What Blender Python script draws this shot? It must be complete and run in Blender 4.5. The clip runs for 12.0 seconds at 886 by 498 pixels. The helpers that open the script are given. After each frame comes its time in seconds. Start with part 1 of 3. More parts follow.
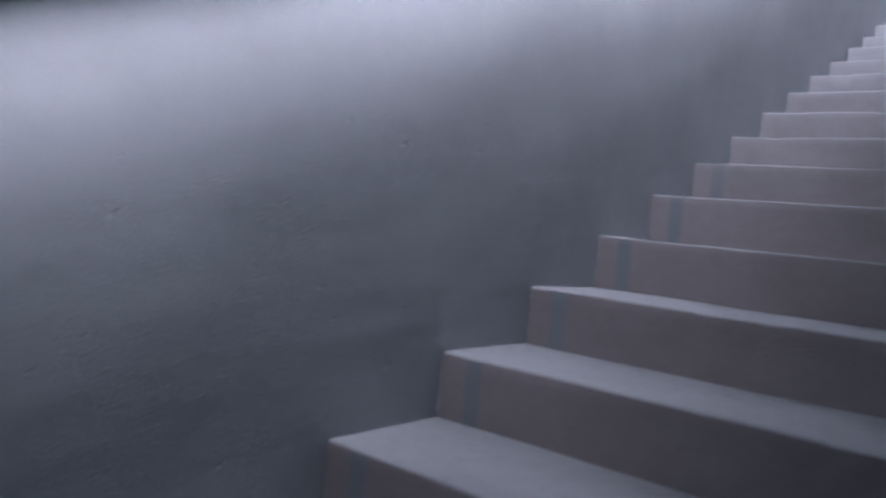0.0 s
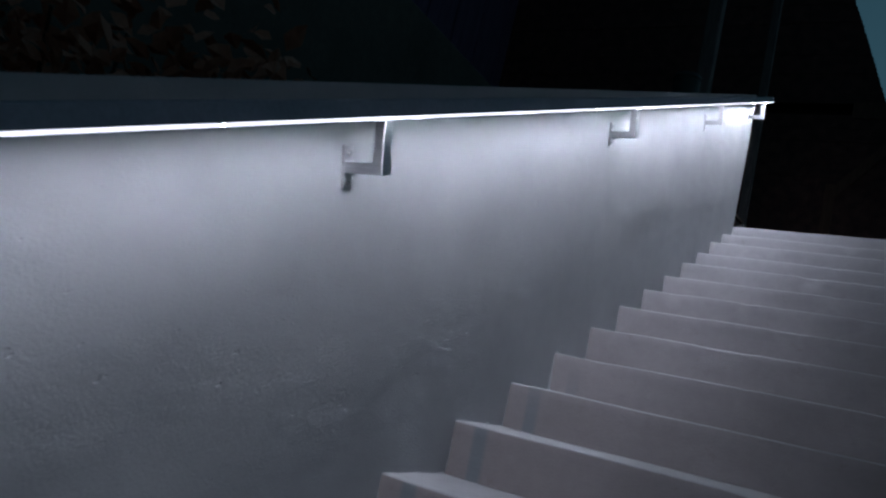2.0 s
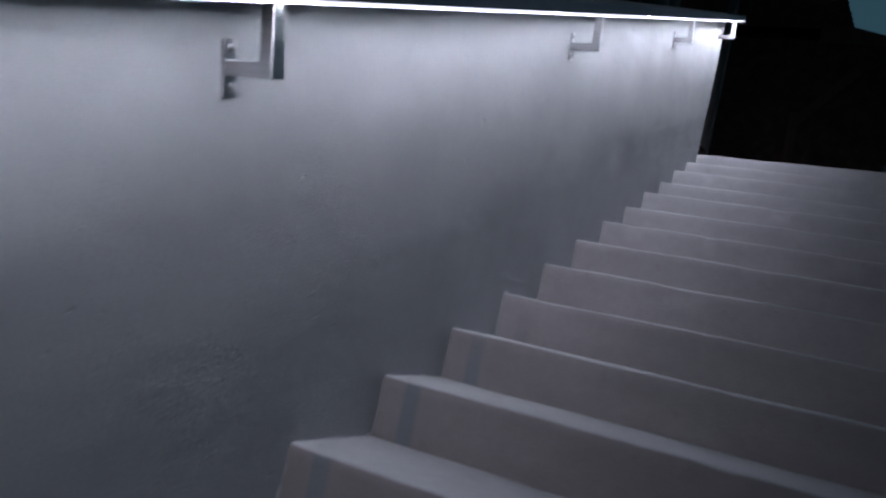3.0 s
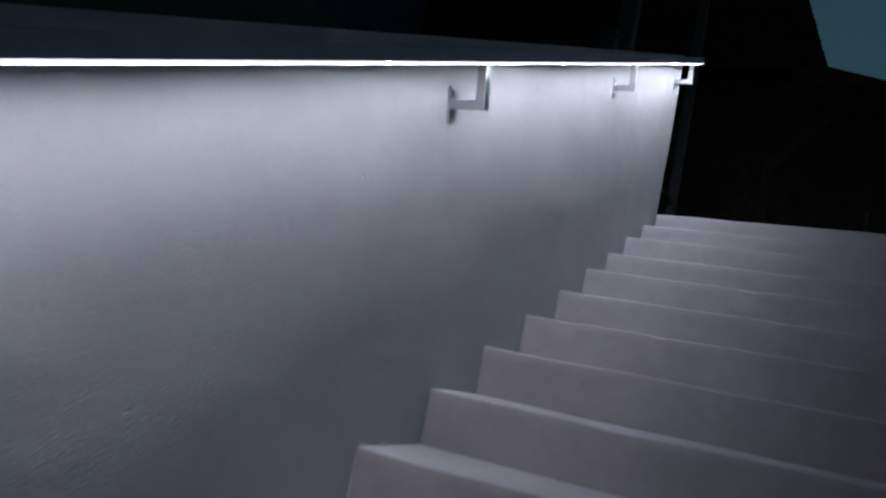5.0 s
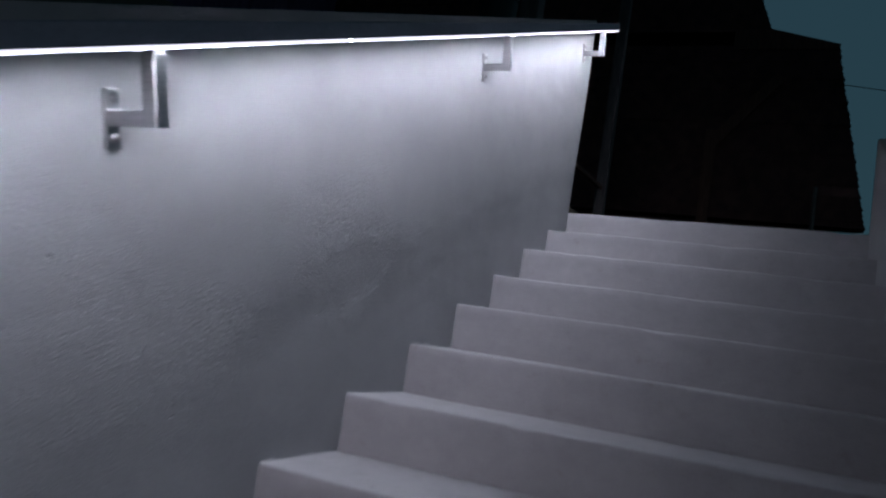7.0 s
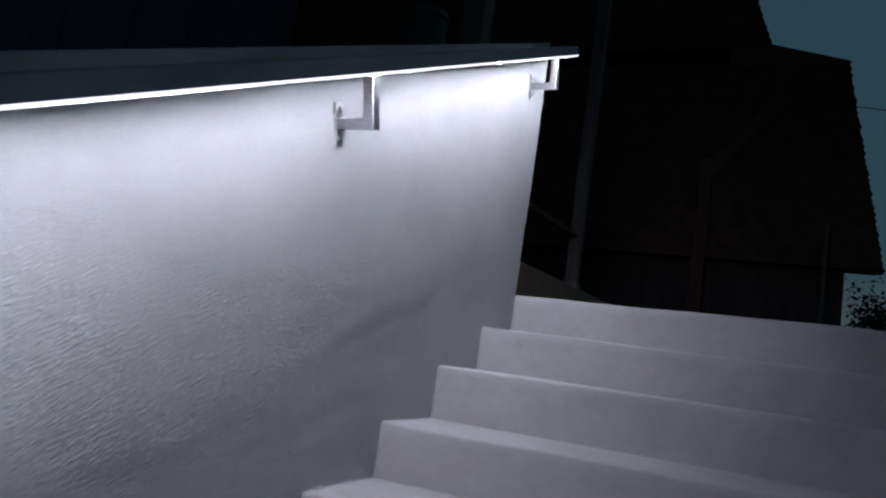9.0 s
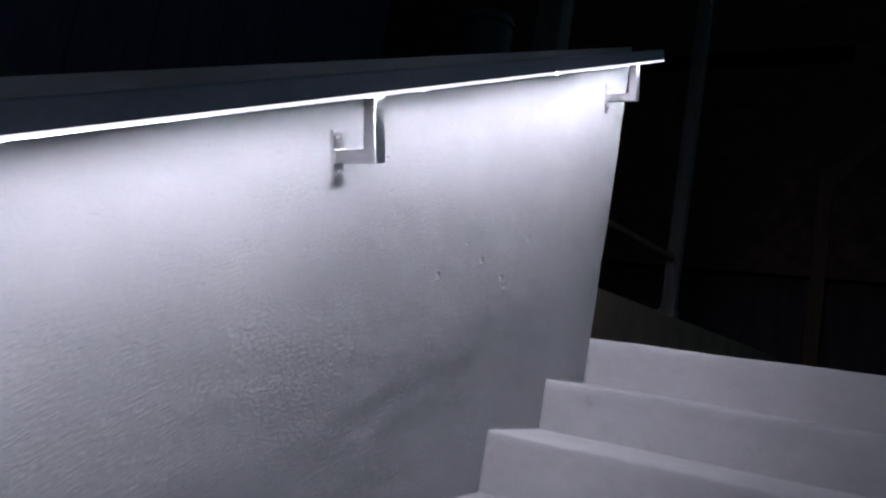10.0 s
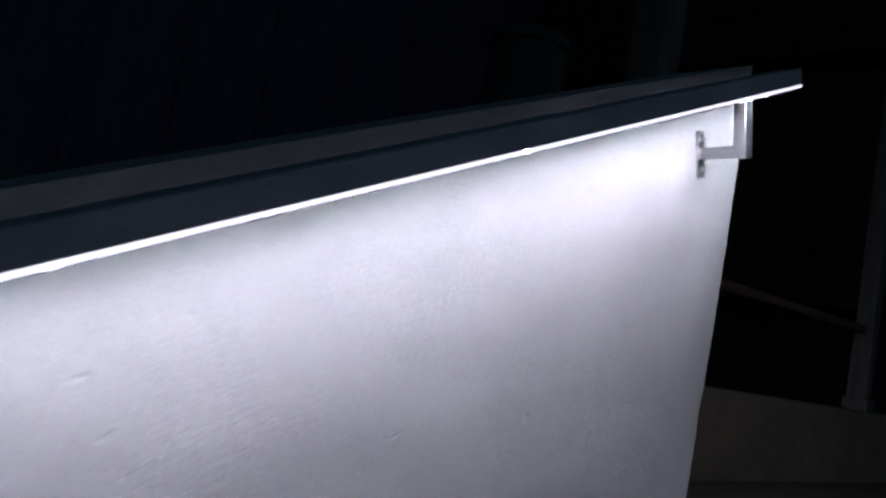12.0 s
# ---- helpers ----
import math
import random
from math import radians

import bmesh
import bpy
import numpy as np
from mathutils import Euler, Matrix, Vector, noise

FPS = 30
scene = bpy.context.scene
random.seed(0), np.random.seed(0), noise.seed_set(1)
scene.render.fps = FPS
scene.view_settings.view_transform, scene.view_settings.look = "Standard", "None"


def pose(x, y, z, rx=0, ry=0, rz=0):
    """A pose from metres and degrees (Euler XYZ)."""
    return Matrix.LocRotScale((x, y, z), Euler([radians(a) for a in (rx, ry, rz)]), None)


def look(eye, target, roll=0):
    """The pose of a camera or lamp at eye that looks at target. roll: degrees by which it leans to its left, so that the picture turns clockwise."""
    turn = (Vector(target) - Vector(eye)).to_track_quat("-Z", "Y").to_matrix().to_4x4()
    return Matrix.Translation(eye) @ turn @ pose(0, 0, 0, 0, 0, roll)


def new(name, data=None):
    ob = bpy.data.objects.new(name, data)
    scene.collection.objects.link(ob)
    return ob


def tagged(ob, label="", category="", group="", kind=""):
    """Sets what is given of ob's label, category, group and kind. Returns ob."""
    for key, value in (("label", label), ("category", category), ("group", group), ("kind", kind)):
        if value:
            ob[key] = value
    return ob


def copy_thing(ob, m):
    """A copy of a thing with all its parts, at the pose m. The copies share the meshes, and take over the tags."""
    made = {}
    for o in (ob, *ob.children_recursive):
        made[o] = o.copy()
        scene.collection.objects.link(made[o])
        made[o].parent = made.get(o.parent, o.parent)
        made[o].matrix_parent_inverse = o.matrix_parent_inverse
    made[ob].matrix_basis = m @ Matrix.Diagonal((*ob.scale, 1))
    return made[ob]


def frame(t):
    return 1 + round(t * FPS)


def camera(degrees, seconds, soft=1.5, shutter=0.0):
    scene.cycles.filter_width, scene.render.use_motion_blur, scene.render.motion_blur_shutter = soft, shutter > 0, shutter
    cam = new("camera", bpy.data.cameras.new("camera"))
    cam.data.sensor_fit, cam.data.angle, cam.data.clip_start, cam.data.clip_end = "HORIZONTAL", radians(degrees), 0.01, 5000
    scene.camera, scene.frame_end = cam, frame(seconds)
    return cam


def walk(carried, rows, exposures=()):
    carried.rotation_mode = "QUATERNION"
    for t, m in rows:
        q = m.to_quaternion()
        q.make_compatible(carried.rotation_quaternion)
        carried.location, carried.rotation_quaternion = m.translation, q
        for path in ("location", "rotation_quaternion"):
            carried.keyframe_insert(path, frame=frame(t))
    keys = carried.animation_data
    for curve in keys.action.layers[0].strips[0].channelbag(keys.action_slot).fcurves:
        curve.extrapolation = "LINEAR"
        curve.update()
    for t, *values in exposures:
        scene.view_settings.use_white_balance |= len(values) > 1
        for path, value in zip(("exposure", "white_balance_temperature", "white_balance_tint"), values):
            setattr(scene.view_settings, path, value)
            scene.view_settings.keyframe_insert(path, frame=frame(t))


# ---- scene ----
# the camera, carried up the flight
cam = camera(59.7, 12.0, soft=2.3, shutter=0.6)
ROWS = [
    (0, (1.179, -6.741, 0.987), (-0.075, -5.184, 0.935), 6.3),
    (0.5, (1.139, -6.577, 1.148), (0.041, -4.909, 1.042), 6.7),
    (1, (1.139, -6.461, 1.221), (0.091, -4.757, 1.214), 7.1),
    (1.5, (1.139, -6.400, 1.299), (0.109, -4.709, 1.588), 10.6),
    (2, (1.128, -6.350, 1.291), (0.125, -4.653, 1.630), 13.3),
    (2.5, (1.082, -6.171, 1.279), (0.110, -4.445, 1.549), 13.3),
    (3, (1.020, -5.992, 1.376), (0.132, -4.209, 1.555), 13.1),
    (5, (1.018, -5.173, 1.775), (0.140, -3.399, 2.068), 11.7),
    (5.5, (1.059, -4.955, 1.913), (0.174, -3.194, 2.250), 10.4),
    (6, (1.040, -4.747, 2.008), (0.171, -2.971, 2.310), 10.4),
    (6.5, (1.048, -4.507, 2.090), (0.269, -2.680, 2.324), 9.9),
    (7, (1.071, -4.230, 2.224), (0.288, -2.405, 2.463), 9.1),
    (9, (1.000, -3.178, 2.748), (0.210, -1.362, 3.026), 8.3),
    (9.5, (1.009, -2.977, 2.856), (0.175, -1.178, 3.115), 8.8),
    (10, (0.984, -2.784, 2.925), (-0.049, -1.091, 3.184), 9.3),
    (10.5, (0.908, -2.519, 3.055), (-0.118, -0.822, 3.310), 9.3),
    (11, (0.908, -2.274, 3.179), (-0.315, -0.706, 3.399), 10.4),
    (11.5, (0.923, -2.048, 3.296), (-0.515, -0.671, 3.481), 10.5),
    (12, (0.851, -1.805, 3.438), (-0.567, -0.407, 3.628), 10.3),
]
EXPOSURES = [(0.0, 0.12, 6150, 15), (0.5, 0.12, 6250, 14), (1.0, -0.33, 6400, 16), (1.5, -0.62, 6300, 11), (2.0, -0.44, 6250, 9), (2.5, -0.66, 6330, 11), (3.0, -0.64, 6360, 12), (5.0, -0.78, 6430, 12), (5.5, -0.78, 6380, 11), (6.0, -0.90, 6350, 10), (6.5, -0.89, 6420, 13), (7.0, -0.93, 6450, 13), (9.0, -0.72, 6520, 13), (10.0, -0.74, 6580, 15), (11.0, -0.83, 6560, 14), (12.0, -0.91, 6580, 16)]
walk(cam, [(t, look(eye, target, roll)) for t, eye, target, roll in ROWS], EXPOSURES)

# dusk sky, the last of the daylight
world = bpy.data.worlds.new("dusk")
scene.world = world
world.use_nodes = True
wn = world.node_tree.nodes
sky_dir, sky_z, sky = wn.new("ShaderNodeTexCoord"), wn.new("ShaderNodeSeparateXYZ"), wn.new("ShaderNodeValToRGB")
while len(sky.color_ramp.elements) < 5:
    sky.color_ramp.elements.new(0.5)
for stop, (at, tone) in zip(sky.color_ramp.elements, [(0.0, (1.0, 1.0, 0.90)), (0.07, (0.80, 0.93, 0.90)), (0.17, (0.28, 0.70, 0.92)), (0.45, (0.26, 0.66, 0.90)), (1.0, (0.06, 0.15, 0.27))]):
    stop.position, stop.color = at, (*tone, 1)
world.node_tree.links.new(sky_dir.outputs["Generated"], sky_z.inputs[0])
world.node_tree.links.new(sky_z.outputs["Z"], sky.inputs["Fac"])
# the sun went down behind the house: the sky is darker on the other side
side, dusk = wn.new("ShaderNodeMapRange"), wn.new("ShaderNodeVectorMath")
dusk.operation = "MULTIPLY"
for key, value in (("From Min", -0.9), ("From Max", 0.75), ("To Min", 0.5), ("To Max", 1.0)):
    side.inputs[key].default_value = value
world.node_tree.links.new(sky_z.outputs["Y"], side.inputs["Value"])
world.node_tree.links.new(sky.outputs["Color"], dusk.inputs[0])
world.node_tree.links.new(side.outputs["Result"], dusk.inputs[1])
world.node_tree.links.new(dusk.outputs[0], wn["Background"].inputs["Color"])
wn["Background"].inputs["Strength"].default_value = 0.13

G, R, Z0 = 0.372, 0.17, 3.06        # going, rise, level of the upper landing
WIDE = 1.50                          # clear width of the flight


# ---- materials ----
def nodes_of(name):
    m = bpy.data.materials.new(name)
    m.use_nodes = True
    nt = m.node_tree
    return m, nt, nt.nodes["Principled BSDF"]


def link(nt, a, b):
    nt.links.new(a, b)


def noise_tex(nt, scale, detail=4.0, rough=0.55, stretch=None):
    tc = nt.nodes.new("ShaderNodeTexCoord")
    n = nt.nodes.new("ShaderNodeTexNoise")
    n.inputs["Scale"].default_value = scale
    n.inputs["Detail"].default_value = detail
    n.inputs["Roughness"].default_value = rough
    if stretch:
        mp = nt.nodes.new("ShaderNodeMapping")
        mp.inputs["Scale"].default_value = stretch
        link(nt, tc.outputs["Object"], mp.inputs["Vector"])
        link(nt, mp.outputs["Vector"], n.inputs["Vector"])
    else:
        link(nt, tc.outputs["Object"], n.inputs["Vector"])
    return n


def ramp(nt, src, stops):
    r = nt.nodes.new("ShaderNodeValToRGB")
    els = r.color_ramp.elements
    while len(els) < len(stops):
        els.new(0.5)
    for e, (p, c) in zip(els, stops):
        e.position, e.color = p, (*c, 1)
    link(nt, src, r.inputs["Fac"])
    return r


def mix(nt, a, b, fac, mode="MIX"):
    m = nt.nodes.new("ShaderNodeMix")
    m.data_type, m.blend_type = "RGBA", mode
    if isinstance(fac, float):
        m.inputs[0].default_value = fac
    else:
        link(nt, fac, m.inputs[0])
    link(nt, a, m.inputs[6])
    link(nt, b, m.inputs[7])
    return m.outputs[2]


def surface(name, dark, light, scale, fine, rough, bump=0.0, bump_scale=60.0, metal=0.0, stretch=None, spec=0.3, calm=0.8):
    """Two scales of colour variation and a fine relief."""
    m, nt, p = nodes_of(name)
    a = ramp(nt, noise_tex(nt, scale, 5, 0.6, stretch).outputs["Fac"], [(0.3, dark), (0.72, light)])
    b = ramp(nt, noise_tex(nt, fine, 3, 0.6, stretch).outputs["Fac"], [(0.25, (calm, calm, calm)), (0.7, (1, 1, 1))])
    link(nt, mix(nt, a.outputs["Color"], b.outputs["Color"], 1.0, "MULTIPLY"), p.inputs["Base Color"])
    p.inputs["Roughness"].default_value = rough
    p.inputs["Metallic"].default_value = metal
    p.inputs["Specular IOR Level"].default_value = spec
    if bump:
        bp = nt.nodes.new("ShaderNodeBump")
        bp.inputs["Strength"].default_value = bump
        bp.inputs["Distance"].default_value = 0.01
        link(nt, noise_tex(nt, bump_scale, 5, 0.6, stretch).outputs["Fac"], bp.inputs["Height"])
        link(nt, bp.outputs["Normal"], p.inputs["Normal"])
    return m


def mapped(nt, scale, angle, stretch, detail, rough):
    """Noise drawn out along the wall, turned by an angle."""
    tc, turn, n = nt.nodes.new("ShaderNodeTexCoord"), nt.nodes.new("ShaderNodeMapping"), nt.nodes.new("ShaderNodeTexNoise")
    turn.vector_type = "TEXTURE"
    turn.inputs["Rotation"].default_value = (radians(angle), 0, 0)
    turn.inputs["Scale"].default_value = (1, *stretch)
    n.inputs["Scale"].default_value, n.inputs["Detail"].default_value, n.inputs["Roughness"].default_value = scale, detail, rough
    link(nt, tc.outputs["Object"], turn.inputs["Vector"])
    link(nt, turn.outputs["Vector"], n.inputs["Vector"])
    return n.outputs["Fac"]


def relief(nt, height, strength, distance, below=None):
    b = nt.nodes.new("ShaderNodeBump")
    b.inputs["Strength"].default_value, b.inputs["Distance"].default_value = strength, distance
    link(nt, height, b.inputs["Height"])
    if below:
        link(nt, below, b.inputs["Normal"])
    return b.outputs["Normal"]


def span(nt, src, a, b, lo=0.0, hi=1.0):
    r = nt.nodes.new("ShaderNodeMapRange")
    r.interpolation_type = "SMOOTHSTEP"
    for k, v in (("From Min", a), ("From Max", b), ("To Min", lo), ("To Max", hi)):
        r.inputs[k].default_value = v
    link(nt, src, r.inputs["Value"])
    return r.outputs["Result"]


def calc(nt, op, a, b):
    k = nt.nodes.new("ShaderNodeMath")
    k.operation = op
    for i, v in enumerate((a, b)):
        if isinstance(v, float):
            k.inputs[i].default_value = v
        else:
            link(nt, v, k.inputs[i])
    return k.outputs[0]


# single knocks in the plaster: y, z, radius
KNOCKS = [(-0.83, 3.155, 0.012), (-0.684, 3.30, 0.007), (-0.963, 3.183, 0.010), (-1.174, 3.106, 0.009), (-1.05, 3.21, 0.005), (-0.805, 3.134, 0.006),
          (-3.865, 2.001, 0.013), (-3.617, 2.184, 0.007), (-3.324, 2.261, 0.006)]


def plaster_material():
    """White lime-washed render, floated by hand."""
    m, nt, p = nodes_of("white_plaster")
    base = ramp(nt, noise_tex(nt, 2.2, 5, 0.6).outputs["Fac"], [(0.28, (0.330, 0.338, 0.350)), (0.65, (0.386, 0.394, 0.405))])
    specks = ramp(nt, noise_tex(nt, 55, 3, 0.5).outputs["Fac"], [(0.20, (0.88, 0.87, 0.86)), (0.30, (1, 1, 1))])
    link(nt, mix(nt, base.outputs["Color"], specks.outputs["Color"], 1.0, "MULTIPLY"), p.inputs["Base Color"])
    p.inputs["Roughness"].default_value = 0.85
    p.inputs["Specular IOR Level"].default_value = 0.2
    tc, where = nt.nodes.new("ShaderNodeTexCoord"), nt.nodes.new("ShaderNodeSeparateXYZ")
    link(nt, tc.outputs["Object"], where.inputs[0])
    y, z = where.outputs["Y"], where.outputs["Z"]
    up = calc(nt, "SUBTRACT", calc(nt, "SUBTRACT", z, Z0), calc(nt, "MULTIPLY", y, R / G))
    flat = nt.nodes.new("ShaderNodeCombineXYZ")
    link(nt, y, flat.inputs["Y"])
    link(nt, z, flat.inputs["Z"])
    # strokes of the float: mostly rising, here and there level or falling
    rising, level = mapped(nt, 95, 33, (2.0, 0.42), 4, 0.6), mapped(nt, 95, -8, (1.8, 0.5), 4, 0.6)
    sway = span(nt, noise_tex(nt, 1.5, 2, 0.5).outputs["Fac"], 0.56, 0.68)
    strokes = mix(nt, rising, level, sway)
    patch = span(nt, noise_tex(nt, 3.1, 3, 0.6).outputs["Fac"], 0.36, 0.62, 0.62, 1.0)
    high = span(nt, y, -6.2, -3.0, 0.22, 1.0)
    calm = span(nt, y, -1.5, -0.9, 1.0, 0.6)          # the head of the wall was smoothed
    lower = span(nt, up, 0.40, 0.95, 1.0, 0.5)        # and so was the top
    worked = calc(nt, "MULTIPLY", calc(nt, "MULTIPLY", patch, high), calc(nt, "MULTIPLY", calm, lower))
    spot = nt.nodes.new("ShaderNodeVectorMath")
    spot.operation = "DISTANCE"
    link(nt, flat.outputs[0], spot.inputs[0])
    spot.inputs[1].default_value = (0, -2.35, 2.50)
    ragged = span(nt, calc(nt, "ADD", spot.outputs["Value"], calc(nt, "MULTIPLY", patch, 0.2)), 0.30, 0.52, 3.0, 1.0)
    worked = calc(nt, "MULTIPLY", worked, ragged)
    n1 = relief(nt, calc(nt, "MULTIPLY", strokes, worked), 0.44, 0.0054)
    # coarse crumbs in clusters
    crumbs = span(nt, mapped(nt, 95, 30, (1.3, 0.8), 3, 0.6), 0.56, 0.70)
    cluster = span(nt, noise_tex(nt, 2.4, 3, 0.6, (1, 1, 1.4)).outputs["Fac"], 0.50, 0.64)
    coarse = span(nt, calc(nt, "ADD", y, calc(nt, "MULTIPLY", patch, 0.3)), -0.45, 0.0)     # the arris was left rough
    n2 = relief(nt, calc(nt, "MULTIPLY", crumbs, calc(nt, "MAXIMUM", cluster, coarse)), 0.30, 0.0024, n1)
    # fine grit all over
    n3 = relief(nt, noise_tex(nt, 115, 4, 0.65).outputs["Fac"], 0.46, 0.0028, n2)
    # sparse nicks
    n4 = relief(nt, span(nt, mapped(nt, 30, 38, (1.8, 0.7), 3, 0.6), 0.25, 0.31), 0.5, 0.004, n3)
    knocks = None
    for ky, kz, r in KNOCKS:
        d = nt.nodes.new("ShaderNodeVectorMath")
        d.operation = "DISTANCE"
        link(nt, flat.outputs[0], d.inputs[0])
        d.inputs[1].default_value = (0, ky, kz)
        off = calc(nt, "ADD", d.outputs["Value"], calc(nt, "MULTIPLY", calc(nt, "SUBTRACT", rising, 0.5), 0.014))
        dent = span(nt, off, r * 0.4, r * 1.25)
        knocks = dent if knocks is None else calc(nt, "MULTIPLY", knocks, dent)
    link(nt, relief(nt, knocks, 0.55, 0.004, n4), p.inputs["Normal"])
    return m


PLASTER = plaster_material()
# risers and treads get separate tones, the risers warmer
RISER = surface("pinkish_grey_riser", (0.40, 0.385, 0.392), (0.47, 0.455, 0.46), 2.2, 26, 0.7, 0.22, 130, calm=0.92)


def cool_strip(m):
    """An upright strip of cooler grey on the lower risers, close to the wall."""
    nt = m.node_tree
    p = nt.nodes["Principled BSDF"]
    paint = p.inputs["Base Color"].links[0].from_socket
    tc, sep = nt.nodes.new("ShaderNodeTexCoord"), nt.nodes.new("ShaderNodeSeparateXYZ")
    link(nt, tc.outputs["Object"], sep.inputs[0])
    low = span(nt, sep.outputs["Z"], Z0 - 11 * R, Z0 - 9 * R, 1.0, 0.0)
    strip = calc(nt, "MULTIPLY", span(nt, sep.outputs["X"], 0.052, 0.068), span(nt, sep.outputs["X"], 0.096, 0.118, 1.0, 0.0))
    cool_grey = nt.nodes.new("ShaderNodeRGB")
    cool_grey.outputs[0].default_value = (0.225, 0.24, 0.262, 1)
    link(nt, mix(nt, paint, cool_grey.outputs[0], calc(nt, "MULTIPLY", strip, low)), p.inputs["Base Color"])


def smudges(m, amount):
    """Sparse grey scuffs and spots of dirt."""
    nt = m.node_tree
    p = nt.nodes["Principled BSDF"]
    paint = p.inputs["Base Color"].links[0].from_socket
    spots = ramp(nt, noise_tex(nt, 17, 5, 0.7).outputs["Fac"], [(0.60, (1, 1, 1)), (0.74, (amount, amount * 0.97, amount * 0.94))])
    wash = ramp(nt, noise_tex(nt, 5, 4, 0.6, (1, 1, 2.5)).outputs["Fac"], [(0.35, (0.94, 0.94, 0.94)), (0.62, (1, 1, 1))])
    link(nt, mix(nt, mix(nt, paint, spots.outputs["Color"], 1.0, "MULTIPLY"), wash.outputs["Color"], 1.0, "MULTIPLY"), p.inputs["Base Color"])


def pink_and_dim_below(m):
    """Pinker lower risers, darkened to stand in for weaker light; upper ones cooler grey."""
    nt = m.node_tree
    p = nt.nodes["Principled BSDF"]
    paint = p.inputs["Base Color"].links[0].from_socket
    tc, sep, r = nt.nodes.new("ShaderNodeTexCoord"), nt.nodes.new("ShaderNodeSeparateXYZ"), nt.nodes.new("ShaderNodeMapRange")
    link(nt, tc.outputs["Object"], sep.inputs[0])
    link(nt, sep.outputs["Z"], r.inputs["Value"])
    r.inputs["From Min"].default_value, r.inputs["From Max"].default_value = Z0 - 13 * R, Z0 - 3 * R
    pink_dim = ramp(nt, r.outputs["Result"], [(0.0, (0.70, 0.625, 0.625)), (1.0, (0.99, 1.0, 1.02))])
    link(nt, mix(nt, paint, pink_dim.outputs["Color"], 1.0, "MULTIPLY"), p.inputs["Base Color"])


pink_and_dim_below(RISER)
cool_strip(RISER)
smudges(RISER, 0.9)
TREAD = surface("pale_tread", (0.385, 0.385, 0.40), (0.45, 0.45, 0.46), 2.5, 30, 0.7, 0.20, 90, calm=0.90)
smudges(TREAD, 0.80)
STEEL = surface("brushed_steel", (0.46, 0.46, 0.475), (0.56, 0.56, 0.575), 20, 200, 0.30, 0.05, 300, 1.0, (1, 1, 8))
RAILPAINT = surface("painted_metal_rail", (0.36, 0.38, 0.45), (0.43, 0.45, 0.53), 8, 90, 0.5)
POST = surface("weathered_post", (0.10, 0.094, 0.098), (0.18, 0.17, 0.173), 6, 50, 0.75, 0.4, 40, 0, (6, 6, 0.7))
TIMBER = surface("dark_timber", (0.085, 0.042, 0.032), (0.18, 0.095, 0.07), 6, 50, 0.7, 0.4, 40, 0, (6, 6, 0.7))
DARKWALL = surface("dark_boarded_wall", (0.045, 0.032, 0.038), (0.085, 0.060, 0.068), 3, 40, 0.8, 0.3, 50, 0, (5, 5, 0.6))
# blue in these boards stands in for glare from the light strip
SHEDWALL = surface("glare_tinted_boards", (0.12, 0.085, 0.16), (0.19, 0.14, 0.25), 3, 40, 0.8, 0.3, 50, 0, (5, 5, 0.6))
TILE = surface("dark_roof_tile", (0.060, 0.030, 0.028), (0.13, 0.065, 0.06), 7, 60, 0.8, 0.3, 80)
PLINTH = surface("brown_plinth", (0.20, 0.155, 0.12), (0.32, 0.25, 0.19), 4, 50, 0.85, 0.4, 60)
PAVING = surface("landing_concrete", (0.05, 0.042, 0.036), (0.09, 0.075, 0.062), 3, 45, 0.85, 0.3, 60)
SOIL = surface("dark_ground", (0.015, 0.014, 0.010), (0.045, 0.04, 0.028), 0.8, 12, 0.95, 0.6, 14)
LEAF = surface("dark_leaf", (0.025, 0.045, 0.020), (0.06, 0.085, 0.04), 3, 30, 0.6)
BARK = surface("bark", (0.03, 0.022, 0.016), (0.07, 0.05, 0.035), 8, 50, 0.9, 0.5, 30)
BARREL = surface("dull_plastic", (0.020, 0.035, 0.038), (0.040, 0.060, 0.064), 5, 60, 0.45)
LEAF_BROWN = surface("brown_leaf", (0.46, 0.18, 0.12), (0.62, 0.30, 0.21), 3, 30, 0.6)
STEEL_DULL = surface("dull_metal", (0.12, 0.12, 0.12), (0.19, 0.19, 0.19), 12, 80, 0.5, 0.1, 90, 0.6)
TERRACE = surface("grey_green_render", (0.10, 0.095, 0.085), (0.16, 0.145, 0.13), 2, 30, 0.9, 0.3, 50)
CABLE = surface("black_cable", (0.008, 0.008, 0.008), (0.015, 0.015, 0.015), 20, 90, 0.6)


def led_material(name, strength):
    m, nt, p = nodes_of(name)
    p.inputs["Base Color"].default_value = (0.9, 0.9, 0.9, 1)
    p.inputs["Emission Color"].default_value = (0.800, 0.828, 0.968, 1)
    p.inputs["Emission Strength"].default_value = strength
    return m


